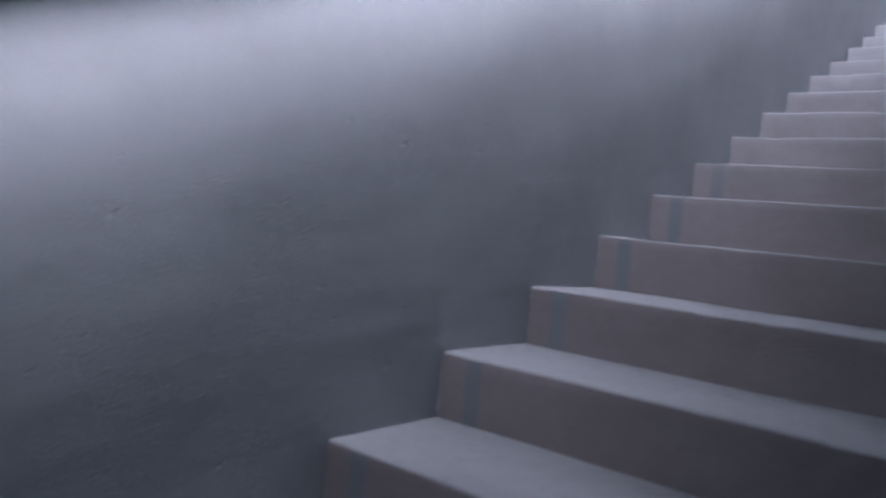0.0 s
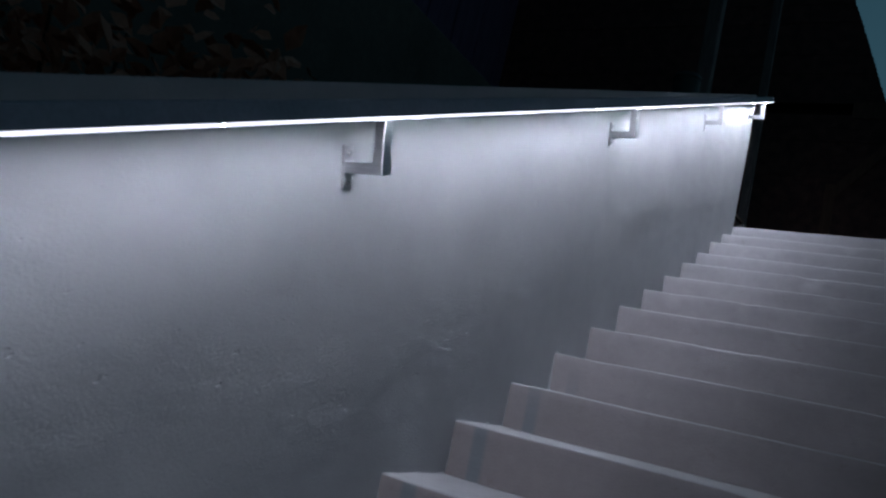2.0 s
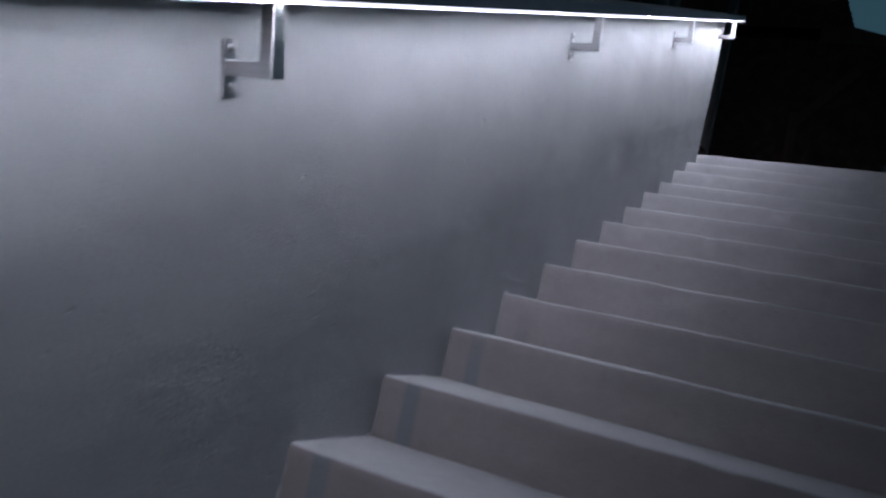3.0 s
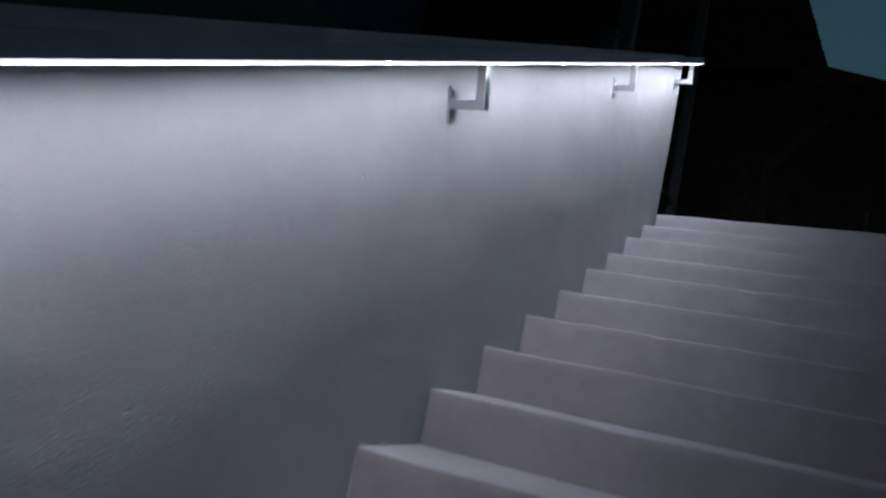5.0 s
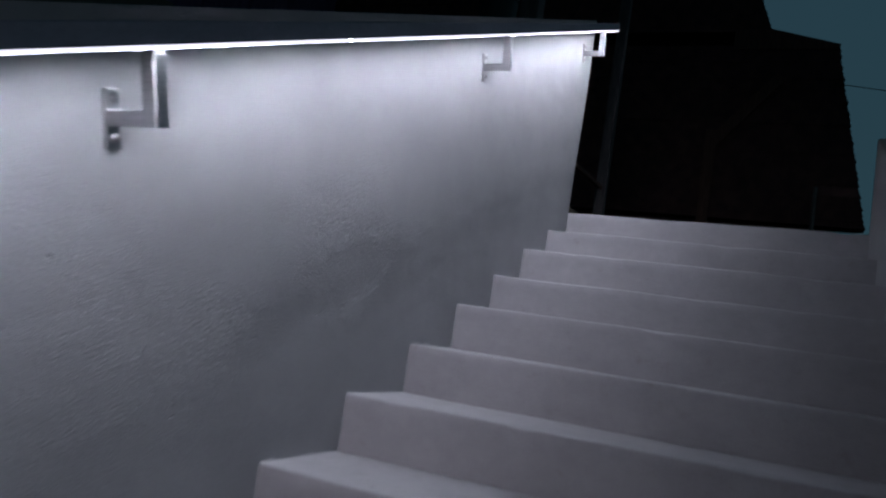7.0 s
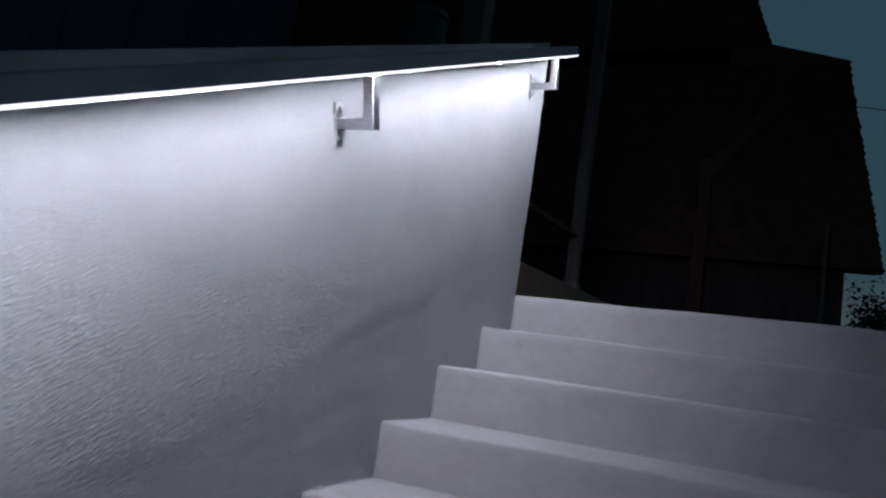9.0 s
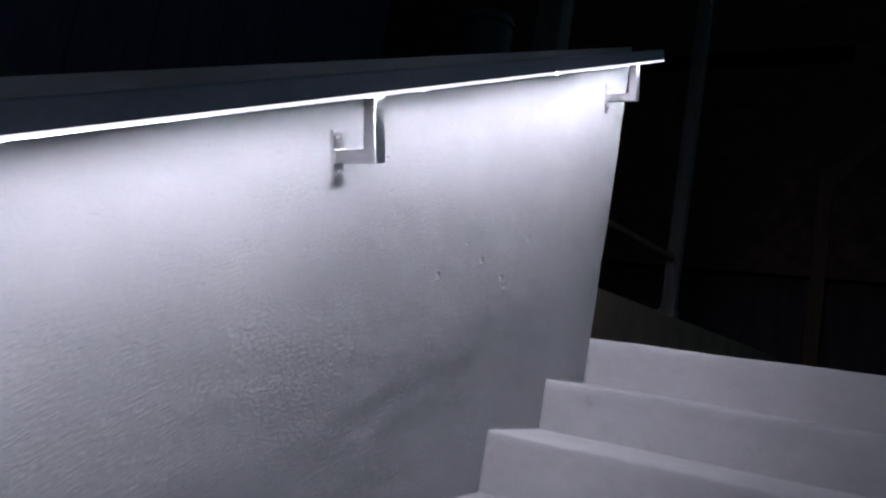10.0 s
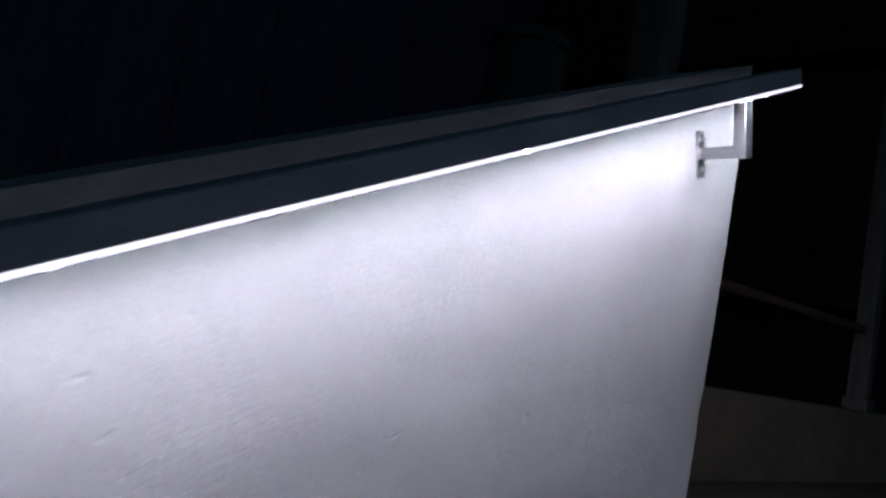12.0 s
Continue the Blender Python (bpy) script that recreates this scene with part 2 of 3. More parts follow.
def led_dimmer_below(name, strength):
    """The strip's emission is set weaker down its length."""
    m = led_material(name, strength)
    nt = m.node_tree
    tc, sep, run = nt.nodes.new("ShaderNodeTexCoord"), nt.nodes.new("ShaderNodeSeparateXYZ"), nt.nodes.new("ShaderNodeMapRange")
    run.inputs["From Min"].default_value, run.inputs["From Max"].default_value = -6.6, 0.0
    run.inputs["To Min"].default_value, run.inputs["To Max"].default_value = strength * 0.42, strength * 1.85
    link(nt, tc.outputs["Object"], sep.inputs[0])
    link(nt, sep.outputs["Y"], run.inputs["Value"])
    near = nt.nodes.new("ShaderNodeMapRange")            # the topmost stretch is set brighter still
    near.inputs["From Min"].default_value, near.inputs["From Max"].default_value = -1.3, 0.0
    near.inputs["To Min"].default_value, near.inputs["To Max"].default_value = 1.0, 1.6
    link(nt, sep.outputs["Y"], near.inputs["Value"])
    link(nt, calc(nt, "MULTIPLY", run.outputs["Result"], near.outputs["Result"]), nt.nodes["Principled BSDF"].inputs["Emission Strength"])
    return m


LED = led_dimmer_below("lit_led_face", 250.0)      # the diodes shine downwards
LED_EDGE = led_material("lit_led_edge", 2.8)         # the sleeve's side only glows


# ---- mesh helpers ----
def mesh_of(name, bm, material, smooth=False):
    me = bpy.data.meshes.new(name)
    bmesh.ops.recalc_face_normals(bm, faces=bm.faces)
    bm.to_mesh(me)
    bm.free()
    me.materials.append(material)
    for f in me.polygons:
        f.use_smooth = smooth
    return me


def part(name, bm, material, parent, label="", at=None, smooth=False):
    ob = new(name, mesh_of(name, bm, material, smooth))
    ob.parent = parent
    if at is not None:
        ob.matrix_basis = at
    if label:
        ob["label"] = label
    return ob


def thing(name, m, label, category, group="", kind=""):
    ob = new(name)
    ob.empty_display_size = 0.1
    ob.matrix_basis = m
    return tagged(ob, label, category, group, kind)


def box(lo, hi, bevel=0.0, segments=2):
    bm = bmesh.new()
    bmesh.ops.create_cube(bm, size=1)
    for v in bm.verts:
        v.co = Vector([(l + h) / 2 + c * (h - l) for l, h, c in zip(lo, hi, v.co)])
    if bevel:
        bmesh.ops.bevel(bm, geom=list(bm.edges), offset=bevel, segments=segments, affect="EDGES", profile=0.5)
    return bm


def prism(outline, axis, a, b, bevel=0.0):
    """A closed outline, extruded along x (axis 0), y (1) or z (2) from a to b."""
    def put(u, v, w):
        return {0: (w, u, v), 1: (u, w, v), 2: (u, v, w)}[axis]
    bm = bmesh.new()
    lo = [bm.verts.new(put(u, v, a)) for u, v in outline]
    hi = [bm.verts.new(put(u, v, b)) for u, v in outline]
    n = len(outline)
    bm.faces.new(lo[::-1])
    bm.faces.new(hi)
    for i in range(n):
        bm.faces.new((lo[i], lo[(i + 1) % n], hi[(i + 1) % n], hi[i]))
    if bevel:
        bmesh.ops.bevel(bm, geom=list(bm.edges), offset=bevel, segments=2, affect="EDGES", profile=0.5)
    return bm


def cylinder(r, h, n=16, r2=None):
    bm = bmesh.new()
    bmesh.ops.create_cone(bm, cap_ends=True, segments=n, radius1=r, radius2=r if r2 is None else r2, depth=h)
    return bm


def grid_mesh(nu, nv, fn, closed_u=False):
    """A sheet of (nu + 1) x (nv + 1) points from fn(i / nu, j / nv)."""
    bm = bmesh.new()
    rows = [[bm.verts.new(fn(i / nu, j / nv)) for j in range(nv + 1)] for i in range(nu + (0 if closed_u else 1))]
    for i in range(nu):
        for j in range(nv):
            a, b = rows[i], rows[(i + 1) % len(rows)]
            bm.faces.new((a[j], b[j], b[j + 1], a[j + 1]))
    return bm


# ---- the ground: one hillside, low before the flight and level above it ----
def ground_height(x, y):
    run = 18 * G
    z = Z0 * min(1.0, max(0.0, (y + run) / run))
    z -= 0.35 if -0.6 < x < 2.2 and y < 0.6 else 0.06
    far = max(abs(x), abs(y)) - 12
    if far > 0:
        z += 0.25 * noise.noise((x * 0.05, y * 0.05, 3.0)) * min(1, far / 10)
    return z


def spread(u):
    u = 2 * u - 1
    return math.copysign(abs(u) * 12 + abs(u) ** 9 * 900, u)


ground = part("ground", grid_mesh(90, 90, lambda u, v: (spread(u), spread(v) - 2, ground_height(spread(u), spread(v) - 2))), SOIL, None, smooth=True)
tagged(ground, "dark earth hillside around the staircase at dusk", "ground", kind="structure")

# ---- walls beside the flight ----
TOP_L, TOP_R = 1.155, 0.50           # tops over the line of the nosings
Y_FOOT = -8.6


def wall_x(y, z):
    """How far the hand-floated face stands out: a slight lean, broad waves, and the lap where two coats of plaster meet."""
    up = z - (Z0 + y * R / G)
    w = 0.006 * noise.noise((y * 0.9, z * 0.8, 1.0)) + 0.0046 * noise.noise((y * 3.2 - z * 1.4, z * 2.9 + y * 0.8, 5.0))
    w += 0.0016 * noise.noise((y * 8 - z * 5, z * 13, 9.0)) + 0.0006 * noise.noise((y * 26, z * 34, 4.0))
    w += 0.016 * min(0.0, up - 0.75)
    rough = math.exp(-((y + 2.4) / 0.45) ** 2)      # the lap climbs over a rough patch
    lap = up - 0.375 - 0.15 * rough - 0.045 * noise.noise((y * 1.3, 0.0, 2.0)) - 0.03 * noise.noise((y * 4.3, z * 2.0, 6.0))
    reach = min(1.0, max(0.0, (y + 5.2) / 1.6)) * min(1.0, max(0.0, -0.15 - y) / 0.7)
    size = 0.0052 * reach * (0.75 + 0.7 * rough + 0.9 * noise.noise((y * 1.9, 0.3, 7.0)))
    w += size * math.exp(-(lap / (0.20 if lap > 0 else 0.11)) ** 2)
    return w


def wall_left():
    t = 0.20
    ends = [-0.030, -0.018, -0.010, -0.005, -0.002, 0.0]
    n, low, fine = 700, 8, 170

    def face(u, v):
        i, j = round(u * n), round(v * (low + fine))
        y = ends[i - n + 5] if i >= n - 5 else Y_FOOT + i / (n - 6) * (-0.045 - Y_FOOT)
        top = max(Z0 + TOP_L + y * R / G, 0.95)
        sill = max(-0.25, Z0 + y * R / G - 0.22)
        z = -0.3 + (sill + 0.3) * j / low if j < low else sill + (top - sill) * (j - low) / fine
        ragged = 0.0035 * noise.noise((z * 26, 0.2, 8.0)) + 0.002 * noise.noise((z * 70, 0.2, 3.0))
        near = max(0.0, 1 + y / 0.03)
        return (wall_x(y, z) - 0.005 * near ** 4, y + ragged * near, z)

    m = low + fine
    bm = grid_mesh(n, m, face)
    rim = [face(1, j / m) for j in range(m + 1)]
    rim_in, rim_out = [bm.verts.new(p) for p in rim], [bm.verts.new((-t, p[1], p[2])) for p in rim]
    for j in range(m):
        bm.faces.new((rim_in[j], rim_out[j], rim_out[j + 1], rim_in[j + 1]))
    tops = [face(i / n, 1) for i in range(n + 1)]
    top_in, top_out = [bm.verts.new(p) for p in tops], [bm.verts.new((-t, p[1], p[2])) for p in tops]
    back_hi, back_lo = [bm.verts.new((-t, p[1], p[2])) for p in tops], [bm.verts.new((-t, p[1], -0.3)) for p in tops]
    for i in range(n):
        bm.faces.new((top_in[i], top_in[i + 1], top_out[i + 1], top_out[i]))
        bm.faces.new((back_hi[i], back_hi[i + 1], back_lo[i + 1], back_lo[i]))
    return bm


WALL = ob = part("wall_west", wall_left(), PLASTER, None, smooth=True)
tagged(ob, "white hand-floated plaster wall beside the outdoor stairs", "wall", kind="structure")

y_end = 0.06
ob = part("wall_east", prism([(Y_FOOT, -0.3), (y_end, -0.3), (y_end, Z0 + TOP_R + y_end * R / G), (-6.9, Z0 + TOP_R - 6.9 * R / G), (Y_FOOT, Z0 + TOP_R - 6.9 * R / G)], 0, WIDE, WIDE + 0.2, 0.012), PLASTER, None)
tagged(ob, "low white plaster parapet wall beside the stairs", "wall", kind="structure")

# ---- the flight ----
stairs = thing("staircase", pose(0, 0, 0), "white-painted concrete outdoor staircase between plaster walls", "stairs", kind="structure")
DROP = [0, 0, 0.003, -0.006, 0.001, -0.003, 0.002, 0.002, 0, -0.005, 0, 0.006, 0.002, 0, 0, 0, 0, 0]


def step_sheet(k, prof, nose):
    y0, z0 = -k * G, Z0 - k * R + DROP[k]

    def fn(u, v):
        j = round(v * (len(prof) - 1))
        dy, dz = prof[j]
        x = -0.03 + u * (WIDE + 0.06)
        wob = 0.0022 * noise.noise((x * 2.3, k * 3.7, 0.5)) + 0.0010 * noise.noise((x * 14, k * 2.1, 2.5))
        chip = max(0.0, noise.noise((x * 9, k * 5.3, 7.7)) - 0.26) * 0.018 if j in nose else 0.0
        dip = 0.003 * noise.noise((x * 3, dy * 6, k * 1.3))
        return (x, y0 + dy + wob + chip, z0 + dz + wob * 0.5 + dip - chip * 0.6 + (0.016 * u if k == 0 else 0.0))

    return grid_mesh(110, len(prof) - 1, fn)


for k in range(18):
    step = thing("step", pose(0, 0, 0), "", "")
    step.parent = stairs
    deep = G + 0.03 if k else 0.40
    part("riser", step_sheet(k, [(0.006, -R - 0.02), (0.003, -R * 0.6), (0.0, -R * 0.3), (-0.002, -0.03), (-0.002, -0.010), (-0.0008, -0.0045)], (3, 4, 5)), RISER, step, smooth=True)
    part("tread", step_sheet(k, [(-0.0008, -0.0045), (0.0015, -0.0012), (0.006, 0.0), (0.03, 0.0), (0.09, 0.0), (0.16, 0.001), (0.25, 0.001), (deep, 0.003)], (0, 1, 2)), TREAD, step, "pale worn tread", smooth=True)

# crumbs of plaster where the treads meet the wall
def bead(k):
    y0, z0 = -k * G, Z0 - k * R + DROP[k]

    def fn(u, v):
        a = v * math.pi - math.pi / 2
        y = y0 + 0.004 + u * (G - 0.012)
        r = 0.002 + 0.010 * max(0.0, noise.noise((y * 23, k * 2.0, 4.4)) - 0.1) + 0.003 * noise.noise((y * 60, v * 3, k))
        return (wall_x(y, z0) - 0.001 + r * math.cos(a) * 0.9, y, z0 + r * math.sin(a))

    return grid_mesh(60, 6, fn)


def riser_bead(k):
    y0, z0 = -k * G, Z0 - k * R + DROP[k]

    def fn(u, v):
        a = v * math.pi - math.pi
        z = z0 - R + 0.004 + u * (R - 0.006)
        r = 0.0012 + 0.007 * max(0.0, noise.noise((z * 31, k * 3.0, 1.4)) - 0.05) + 0.002 * noise.noise((z * 75, v * 3, k))
        return (wall_x(y0, z) + 0.002 + r * math.cos(a), y0 + 0.002 + r * math.sin(a), z)

    return grid_mesh(40, 6, fn)


for k in range(1, 18):
    part("plaster_bead", bead(k), PLASTER, WALL, smooth=True)
for k in range(18):
    part("plaster_bead", riser_bead(k), PLASTER, WALL, smooth=True)

# ---- the handrail with its strip of light ----
RISE = 0.4611                            # the rail climbs by this much a metre
RAIL_SLOPE = math.atan(RISE)
RAIL_Y, RAIL_Z = -0.05, Z0 + 1.0886 - 0.05 * RISE     # lower edge of the rail's upper end
along = pose(0, RAIL_Y, RAIL_Z, math.degrees(RAIL_SLOPE))
LENGTH = 7.2
rail = thing("handrail", along, "grey metal handrail with a white light strip under it", "handrail")
part("rail_bar", box((0.085, -LENGTH, 0.0048), (0.145, 0, 0.043), 0.003), RAILPAINT, rail)
part("end_cap", box((0.087, 0.0005, 0.008), (0.143, 0.004, 0.042), 0.001), RAILPAINT, rail)
part("channel", box((0.1300, -LENGTH + 0.01, -0.0010), (0.1338, -0.004, 0.0047)), RAILPAINT, rail, "thin aluminium light channel")


def led_segment(y0, y1):
    """A flat strip: its face looks down, its outer edge glows."""
    n = max(2, int((y1 - y0) / 0.06))
    prof = [(0.1347, 0.0042), (0.1428, -0.0005), (0.1440, 0.0007), (0.1440, 0.0064)]

    def fn(u, v):
        y = y0 + u * (y1 - y0)
        a = prof[round(v * 3)]
        return (a[0], y, a[1] + 0.0009 * noise.noise((y * 2.4, 0.3, 0.1)))

    return grid_mesh(n, 3, fn)


cuts = [0.0, -1.02, -3.01, -4.18, -5.98, -7.18]
for a, b in zip(cuts, cuts[1:]):
    strip = part("light_strip", led_segment(b + 0.006, a - (0.002 if a == 0 else 0.006)), LED, rail, "glowing white strip of light")
    strip.data.materials.append(LED_EDGE)
    for f in strip.data.polygons:
        f.material_index = 1 if abs(f.normal.x) > 0.7 else 0


# the clips emit on their own, standing in for strip light passing through
for y in (-0.19, -0.30, -1.67, -1.85, -3.46, -3.65, -5.36, -5.52):
    part("strip_clip", box((0.1310, y - 0.005, -0.0022), (0.1452, y + 0.005, 0.0046), 0.0008), LED_EDGE, rail, "clear plastic clip, made to glow as if lit through")


LEAN = 18.0                              # the brackets stand a little less steep than square to the rail


def bracket(m, reach):
    """Wall plate with two screws, an arm out from the wall and a post up to the rail."""
    b = thing("rail_bracket", m, "brushed steel square-tube handrail bracket screwed to the wall", "bracket", "brackets of the handrail")
    plate = part("wall_plate", box((-0.008, -0.0175, -0.056), (0.005, 0.0175, 0.049), 0.0022), STEEL, b)
    for dz in (-0.037, 0.033):
        head = part("screw", screw_head(), STEEL, plate, at=pose(0.005, 0, dz, 0, 90, 0), smooth=True)
        part("slot", box((-0.0052, -0.0011, 0.0032), (0.0052, 0.0011, 0.0058)), STEEL_DULL, head, at=pose(0, 0, 0, 0, 0, 35))
    part("bent_arm", prism([(0.005, -0.016), (reach, -0.016), (reach, 0.128), (reach - 0.027, 0.128), (reach - 0.027, 0.011), (0.005, 0.011)], 1, -0.0165, 0.0165, 0.002), STEEL, b)
    part("weld", box((0.004, -0.0172, -0.018), (0.0085, 0.0172, 0.013), 0.0015), STEEL, b)
    return b


def screw_head():
    """A low dome on a washer."""
    prof = [(0.0098, 0.0), (0.0098, 0.0012), (0.0072, 0.0014), (0.0068, 0.0032), (0.0052, 0.0048), (0.0028, 0.0055), (0.0002, 0.0057)]
    return grid_mesh(16, 6, lambda u, v: (prof[round(v * 6)][0] * math.cos(u * math.tau), prof[round(v * 6)][0] * math.sin(u * math.tau), prof[round(v * 6)][1]), True)


first = None
for y in (-6.60, -4.965, -3.265, -1.635, -0.212):
    head_y, head_z = y - 0.1165 * math.sin(radians(LEAN)), 0.1165 * math.cos(radians(LEAN))
    z = RAIL_Z + (head_y - RAIL_Y) * RISE - head_z + 0.002
    m = pose(wall_x(y, z) + 0.002, y, z, LEAN)
    if y == -1.635:
        bracket(m, 0.106)                # this one was set with a shorter arm
    elif first is None:
        first = bracket(m, 0.114)
    else:
        copy_thing(first, m)

HY = 5.1                             # the front of the house

# ---- upper landing and what stands round it ----
ob = part("landing", box((-0.5, 0.37, Z0 - 0.25), (3.2, HY + 0.21, Z0 - 0.004)), PAVING, None)
tagged(ob, "brown concrete landing at the head of the stairs", "floor", kind="structure")
ob = part("plinth_wall", prism([(-0.72, 0.25), (-0.45, 0.25), (-0.03, HY + 0.2), (-0.30, HY + 0.2)], 2, Z0 - 0.3, Z0 + 0.32, 0.01), PLINTH, None)
tagged(ob, "low brown rendered plinth beside the landing", "wall", kind="structure")


def porch_post(x, y, w, h):
    p = thing("porch_post", pose(x, y, Z0 + 0.32), "grey weathered timber porch post standing on the plinth", "post", "porch posts")
    part("shaft", box((-w / 2, -w / 2, 0.06), (w / 2, w / 2, h), 0.008), POST, p)
    part("foot", box((-w * 0.66, -w * 0.66, 0.0), (w * 0.66, w * 0.66, 0.06), 0.008), STEEL_DULL, p, "dull iron shoe of the post")
    return p


porch_post(-0.37, 2.42, 0.09, 4.4)
porch_post(-0.56, 0.42, 0.13, 4.4)

rail_low = thing("porch_rail", pose(0, 0, Z0 + 0.72), "dark brown timber rail between the porch posts", "rail")
part("bar", prism([(-0.575, 0.49), (-0.535, 0.49), (-0.352, 2.372), (-0.392, 2.372)], 2, -0.018, 0.018, 0.004), TIMBER, rail_low)

# ---- the dark house behind the landing, with two tiers of shingles ----
house = thing("house", pose(0, 0, 0), "dark shingled house with two steep roof tiers against the dusk sky", "house")
part("wall", box((-7.0, HY + 0.22, Z0 - 0.3), (1.64, HY + 3.0, Z0 + 1.3)), DARKWALL, house)


def tier(name, z0, x0, z1, x1, left, front, back, step):
    """A steep roof tier: a core with a sloping side, and courses of shingles on it that stand out at its edge."""
    core = part(name, prism([(left, z0), (x0 - 0.03, z0), (x1 - 0.03, z1), (left, z1)], 1, front + 0.03, back), TILE, house)
    n = int((z1 - z0) / step)
    for i in range(n):
        f = i / n
        x = x0 + (x1 - x0) * f
        z = z0 + (z1 - z0) * f
        lean = (x1 - x0) / n
        j = random.uniform(-0.008, 0.008)
        sh = [(left, z), (x + 0.012 + j, z), (x + lean - 0.010 + j, z + step * 1.02), (left, z + step * 1.02)]
        part("shingle_course", prism(sh, 1, front + random.uniform(-0.006, 0.006), front + 0.25), TILE, core)


tier("lower_roof", Z0 + 1.10, 1.95, Z0 + 3.21, 1.53, -7.0, HY, HY + 0.3, 0.066)
tier("upper_roof", Z0 + 3.40, 0.80, Z0 + 9.0, -1.20, -7.0, HY + 0.02, HY + 2.6, 0.075)
part("ridge_board", prism([(0.4, Z0 + 3.40), (0.82, Z0 + 3.41), (1.55, Z0 + 3.22), (1.50, Z0 + 3.16), (0.4, Z0 + 3.16)], 1, HY - 0.01, HY + 1.0), TIMBER, house)
part("corner_timber", box((0.20, HY - 0.045, Z0), (0.33, HY - 0.008, Z0 + 2.15), 0.006), TIMBER, house, "brown timber stud")
part("diagonal_timber", prism([(0.20, Z0 + 2.0), (0.33, Z0 + 1.95), (1.00, Z0 + 2.76), (0.92, Z0 + 2.86)], 1, HY - 0.05, HY - 0.012), TIMBER, house, "brown diagonal timber")
part("downpipe", cylinder(0.022, 1.5, 12), STEEL_DULL, house, "dull grey rain downpipe", at=pose(1.43, 4.97, Z0 + 0.75))

# long dark outbuilding beyond the wall of the stairs
shed = thing("outbuilding", pose(0, 0, 0), "tall dark boarded outbuilding beyond the stair wall", "building")
part("wall", box((-5.6, -12.0, Z0 - 3.4), (-5.3, HY + 0.3, Z0 + 9.0)), SHEDWALL, shed)
for i in range(22):
    y = -11.6 + i * 0.78
    part("cover_strip", box((-5.302, y, Z0 - 3.2), (-5.26, y + 0.07, Z0 + 8.9)), SHEDWALL, shed)

terrace = part("terrace_wall", box((-2.1, -7.5, -0.3), (-1.75, 1.2, Z0 + 0.60), 0.02), TERRACE, None)
tagged(terrace, "grey-green rendered terrace wall in the dark", "wall", kind="structure")

# ---- barrel behind the head of the wall ----
barrel = thing("rain_barrel", pose(-0.53, -0.25, 0), "dull dark green plastic rain barrel behind the wall", "barrel")


def barrel_body(u, v):
    a = u * math.tau
    r = 0.108 + 0.010 * math.sin(v * math.pi) + 0.004 * (1 if int(v * 24) % 6 == 0 else 0)
    return (r * math.cos(a), r * math.sin(a), Z0 - 0.36 + v * 1.52)


part("body", grid_mesh(28, 24, barrel_body, True), BARREL, barrel, smooth=True)
part("lid", cylinder(0.120, 0.035, 28, 0.110), BARREL, barrel, at=pose(0, 0, Z0 + 1.178))


# ---- plants ----
def leaf_mesh():
    bm = bmesh.new()
    pts = [(0, 0, 0), (0.35, 0.35, 0.10), (0.2, 0.75, 0.12), (0, 1, 0.02), (-0.2, 0.75, 0.12), (-0.35, 0.35, 0.10)]
    vs = [bm.verts.new(p) for p in pts]
    mid = bm.verts.new((0, 0.5, 0))
    for i in range(6):
        bm.faces.new((vs[i], vs[(i + 1) % 6], mid))
    return bm


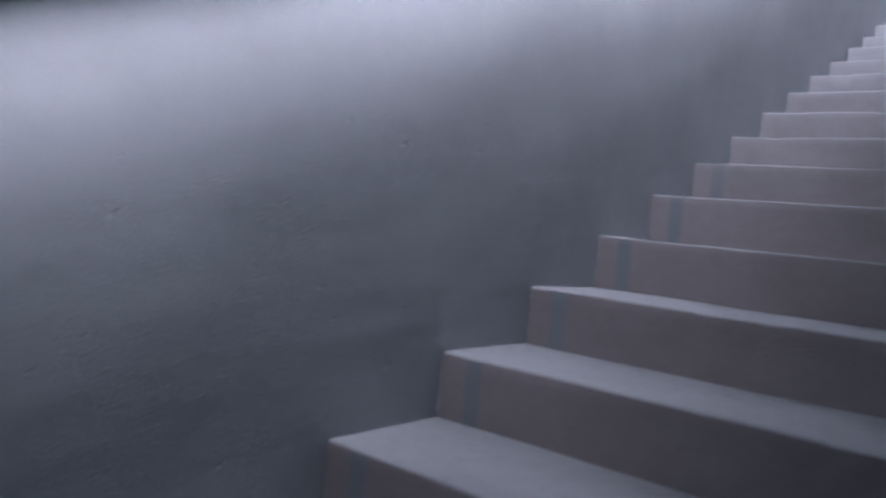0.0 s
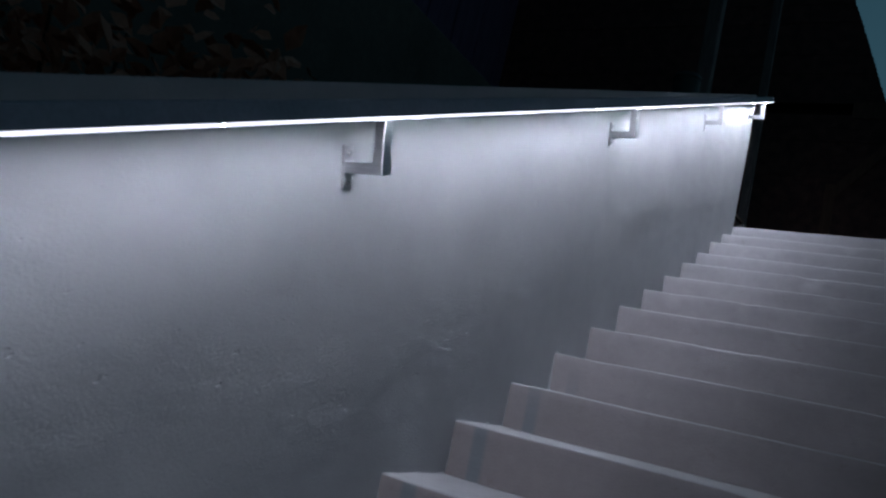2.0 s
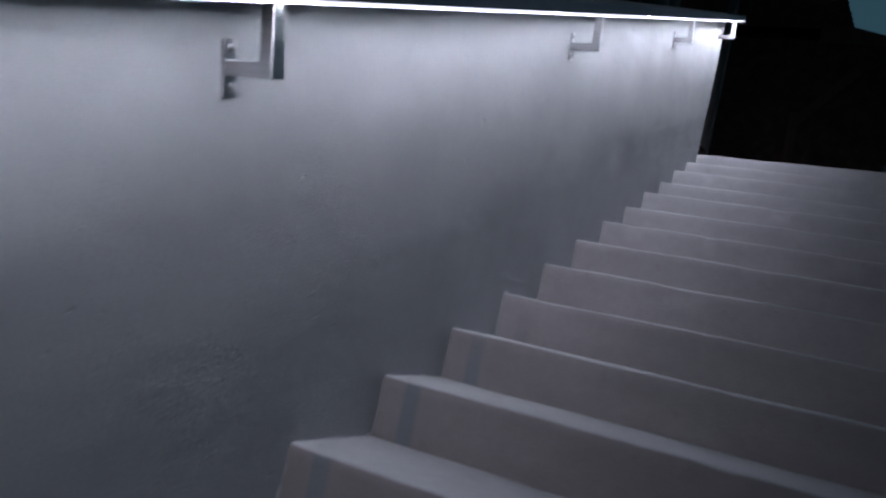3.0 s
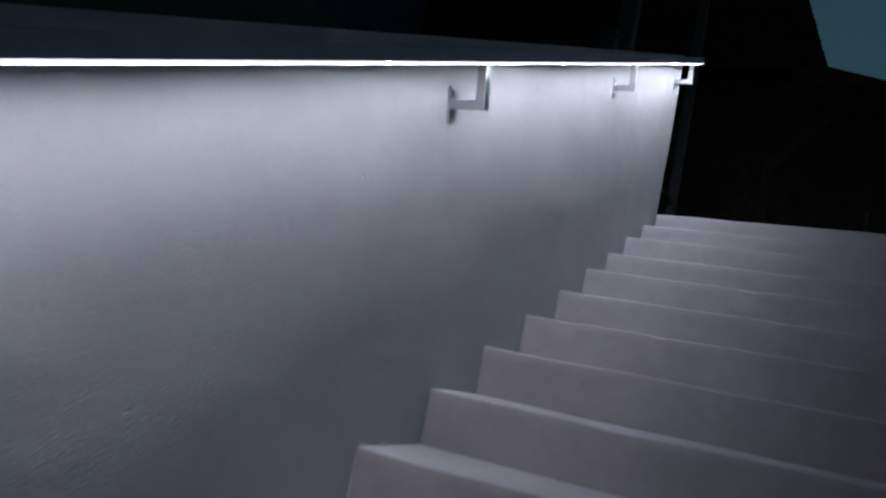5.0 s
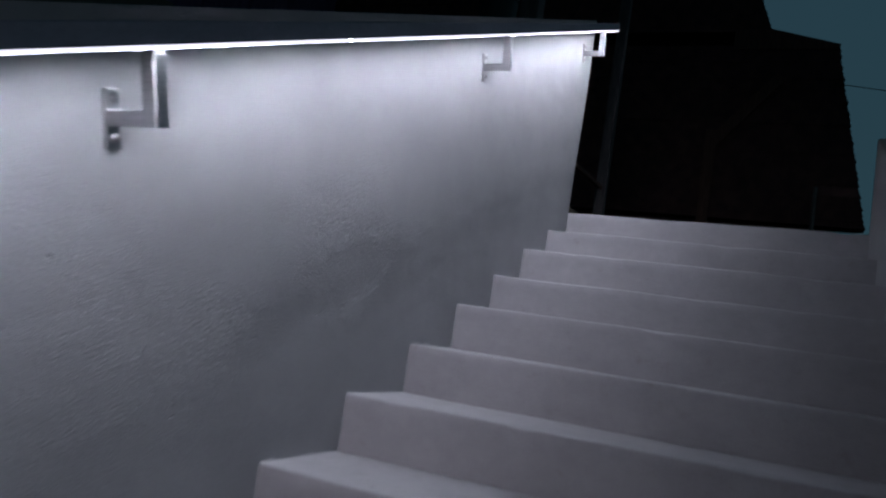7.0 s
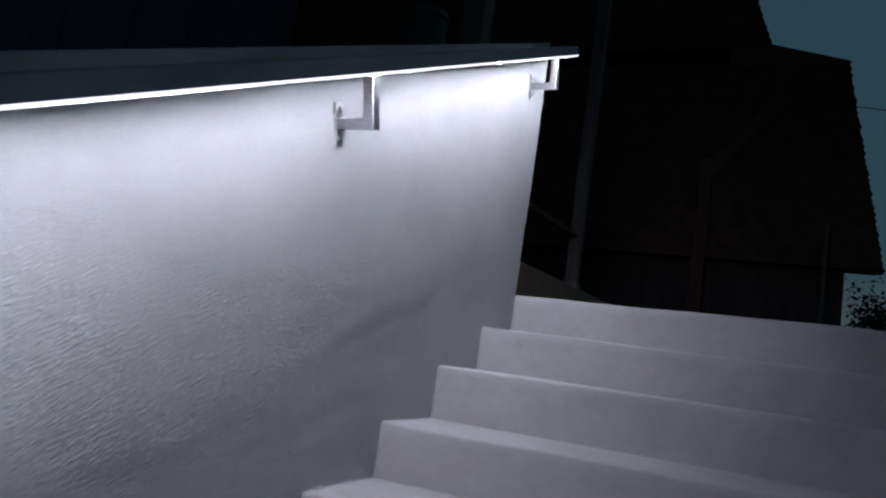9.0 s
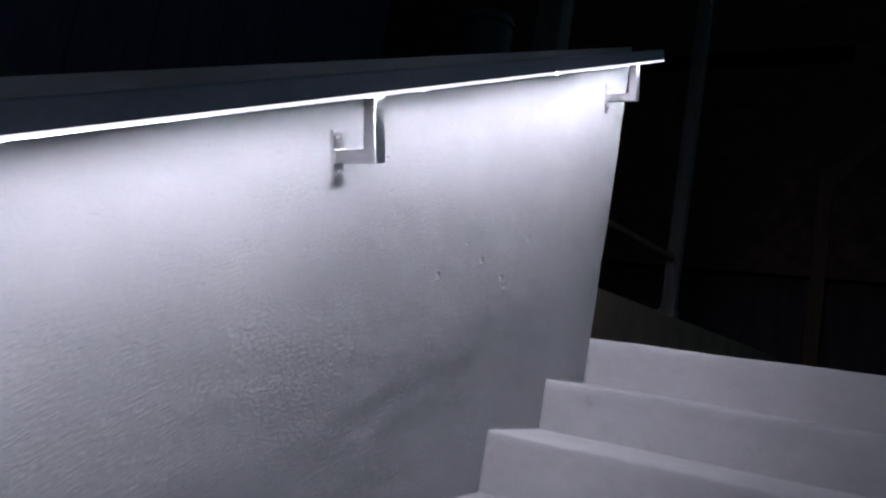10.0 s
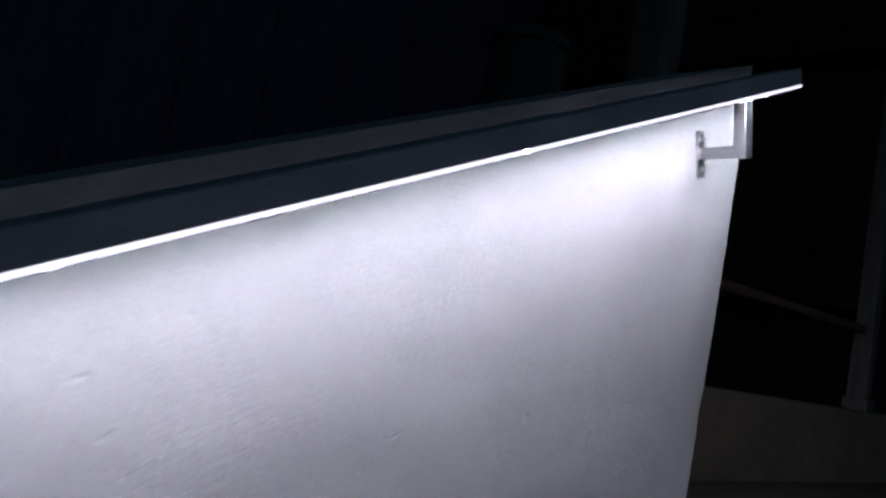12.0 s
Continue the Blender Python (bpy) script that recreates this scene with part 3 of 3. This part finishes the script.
def shrub(x, y, z, radius, height, leaves, size, label, leaf, seed):
    rng = random.Random(seed)
    s = thing("shrub", pose(x, y, z), label, "shrub")
    stems, crown = bmesh.new(), bmesh.new()
    tips = []
    for i in range(9):
        a, lean = rng.uniform(0, math.tau), rng.uniform(0.15, 1.0)
        tip = Vector((math.cos(a) * radius * lean, math.sin(a) * radius * lean, height * rng.uniform(0.6, 1.0)))
        for j in range(4):
            p, q = tip * (j / 4), tip * ((j + 1) / 4)
            r = 0.018 * (1 - j / 5)
            m = Matrix.Translation((p + q) / 2) @ (q - p).to_track_quat("Z", "Y").to_matrix().to_4x4()
            bmesh.ops.create_cone(stems, segments=6, radius1=r, radius2=r * 0.75, depth=(q - p).length * 1.05, matrix=m)
        tips.append(tip)
    one = leaf_mesh()
    one.verts.index_update()
    base = [v.co.copy() for v in one.verts]
    faces = [[v.index for v in f.verts] for f in one.faces]
    one.free()
    for i in range(leaves):
        tip = rng.choice(tips)
        c = tip * rng.uniform(0.35, 1.08) + Vector((rng.gauss(0, 1), rng.gauss(0, 1), rng.gauss(0, 1))) * radius * 0.20
        m = Matrix.Translation(c) @ Euler((rng.uniform(-1.2, 1.2), rng.uniform(-1.2, 1.2), rng.uniform(0, 6.3))).to_matrix().to_4x4() @ Matrix.Scale(size * rng.uniform(0.6, 1.2), 4)
        vs = [crown.verts.new(m @ p) for p in base]
        for f in faces:
            crown.faces.new([vs[k] for k in f])
    part("stems", stems, BARK, s)
    part("foliage", crown, leaf, s)
    return s


shrub(-1.25, -4.85, ground_height(-1.25, -4.85) - 0.02, 0.62, 1.55, 1700, 0.10, "brown-leaved shrub behind the stair wall", LEAF_BROWN, 3)
shrub(2.35, 7.4, ground_height(2.35, 7.4) - 0.02, 0.60, 1.22, 5200, 0.055, "dark leafy shrub beside the house at dusk", LEAF, 5)
shrub(2.9, 8.2, ground_height(2.9, 8.2) - 0.02, 0.7, 1.08, 5200, 0.055, "dark leafy shrub beside the house at dusk", LEAF, 8)

# ---- overhead cable ----
cable = thing("overhead_cable", pose(0, 0, 0), "thin black overhead cable running from the house", "cable")


def cable_run(u, v):
    a = v * math.tau
    x = 1.60 + u * 9.0
    z = Z0 + 2.76 - 0.55 * math.sin(u * math.pi) + 0.4 * u
    return (x, HY + 0.05 + 0.005 * math.cos(a), z + 0.005 * math.sin(a))


part("wire", grid_mesh(40, 6, cable_run), CABLE, cable)
part("hook", box((1.56, HY + 0.02, Z0 + 2.74), (1.62, HY + 0.08, Z0 + 2.78), 0.004), CABLE, cable)
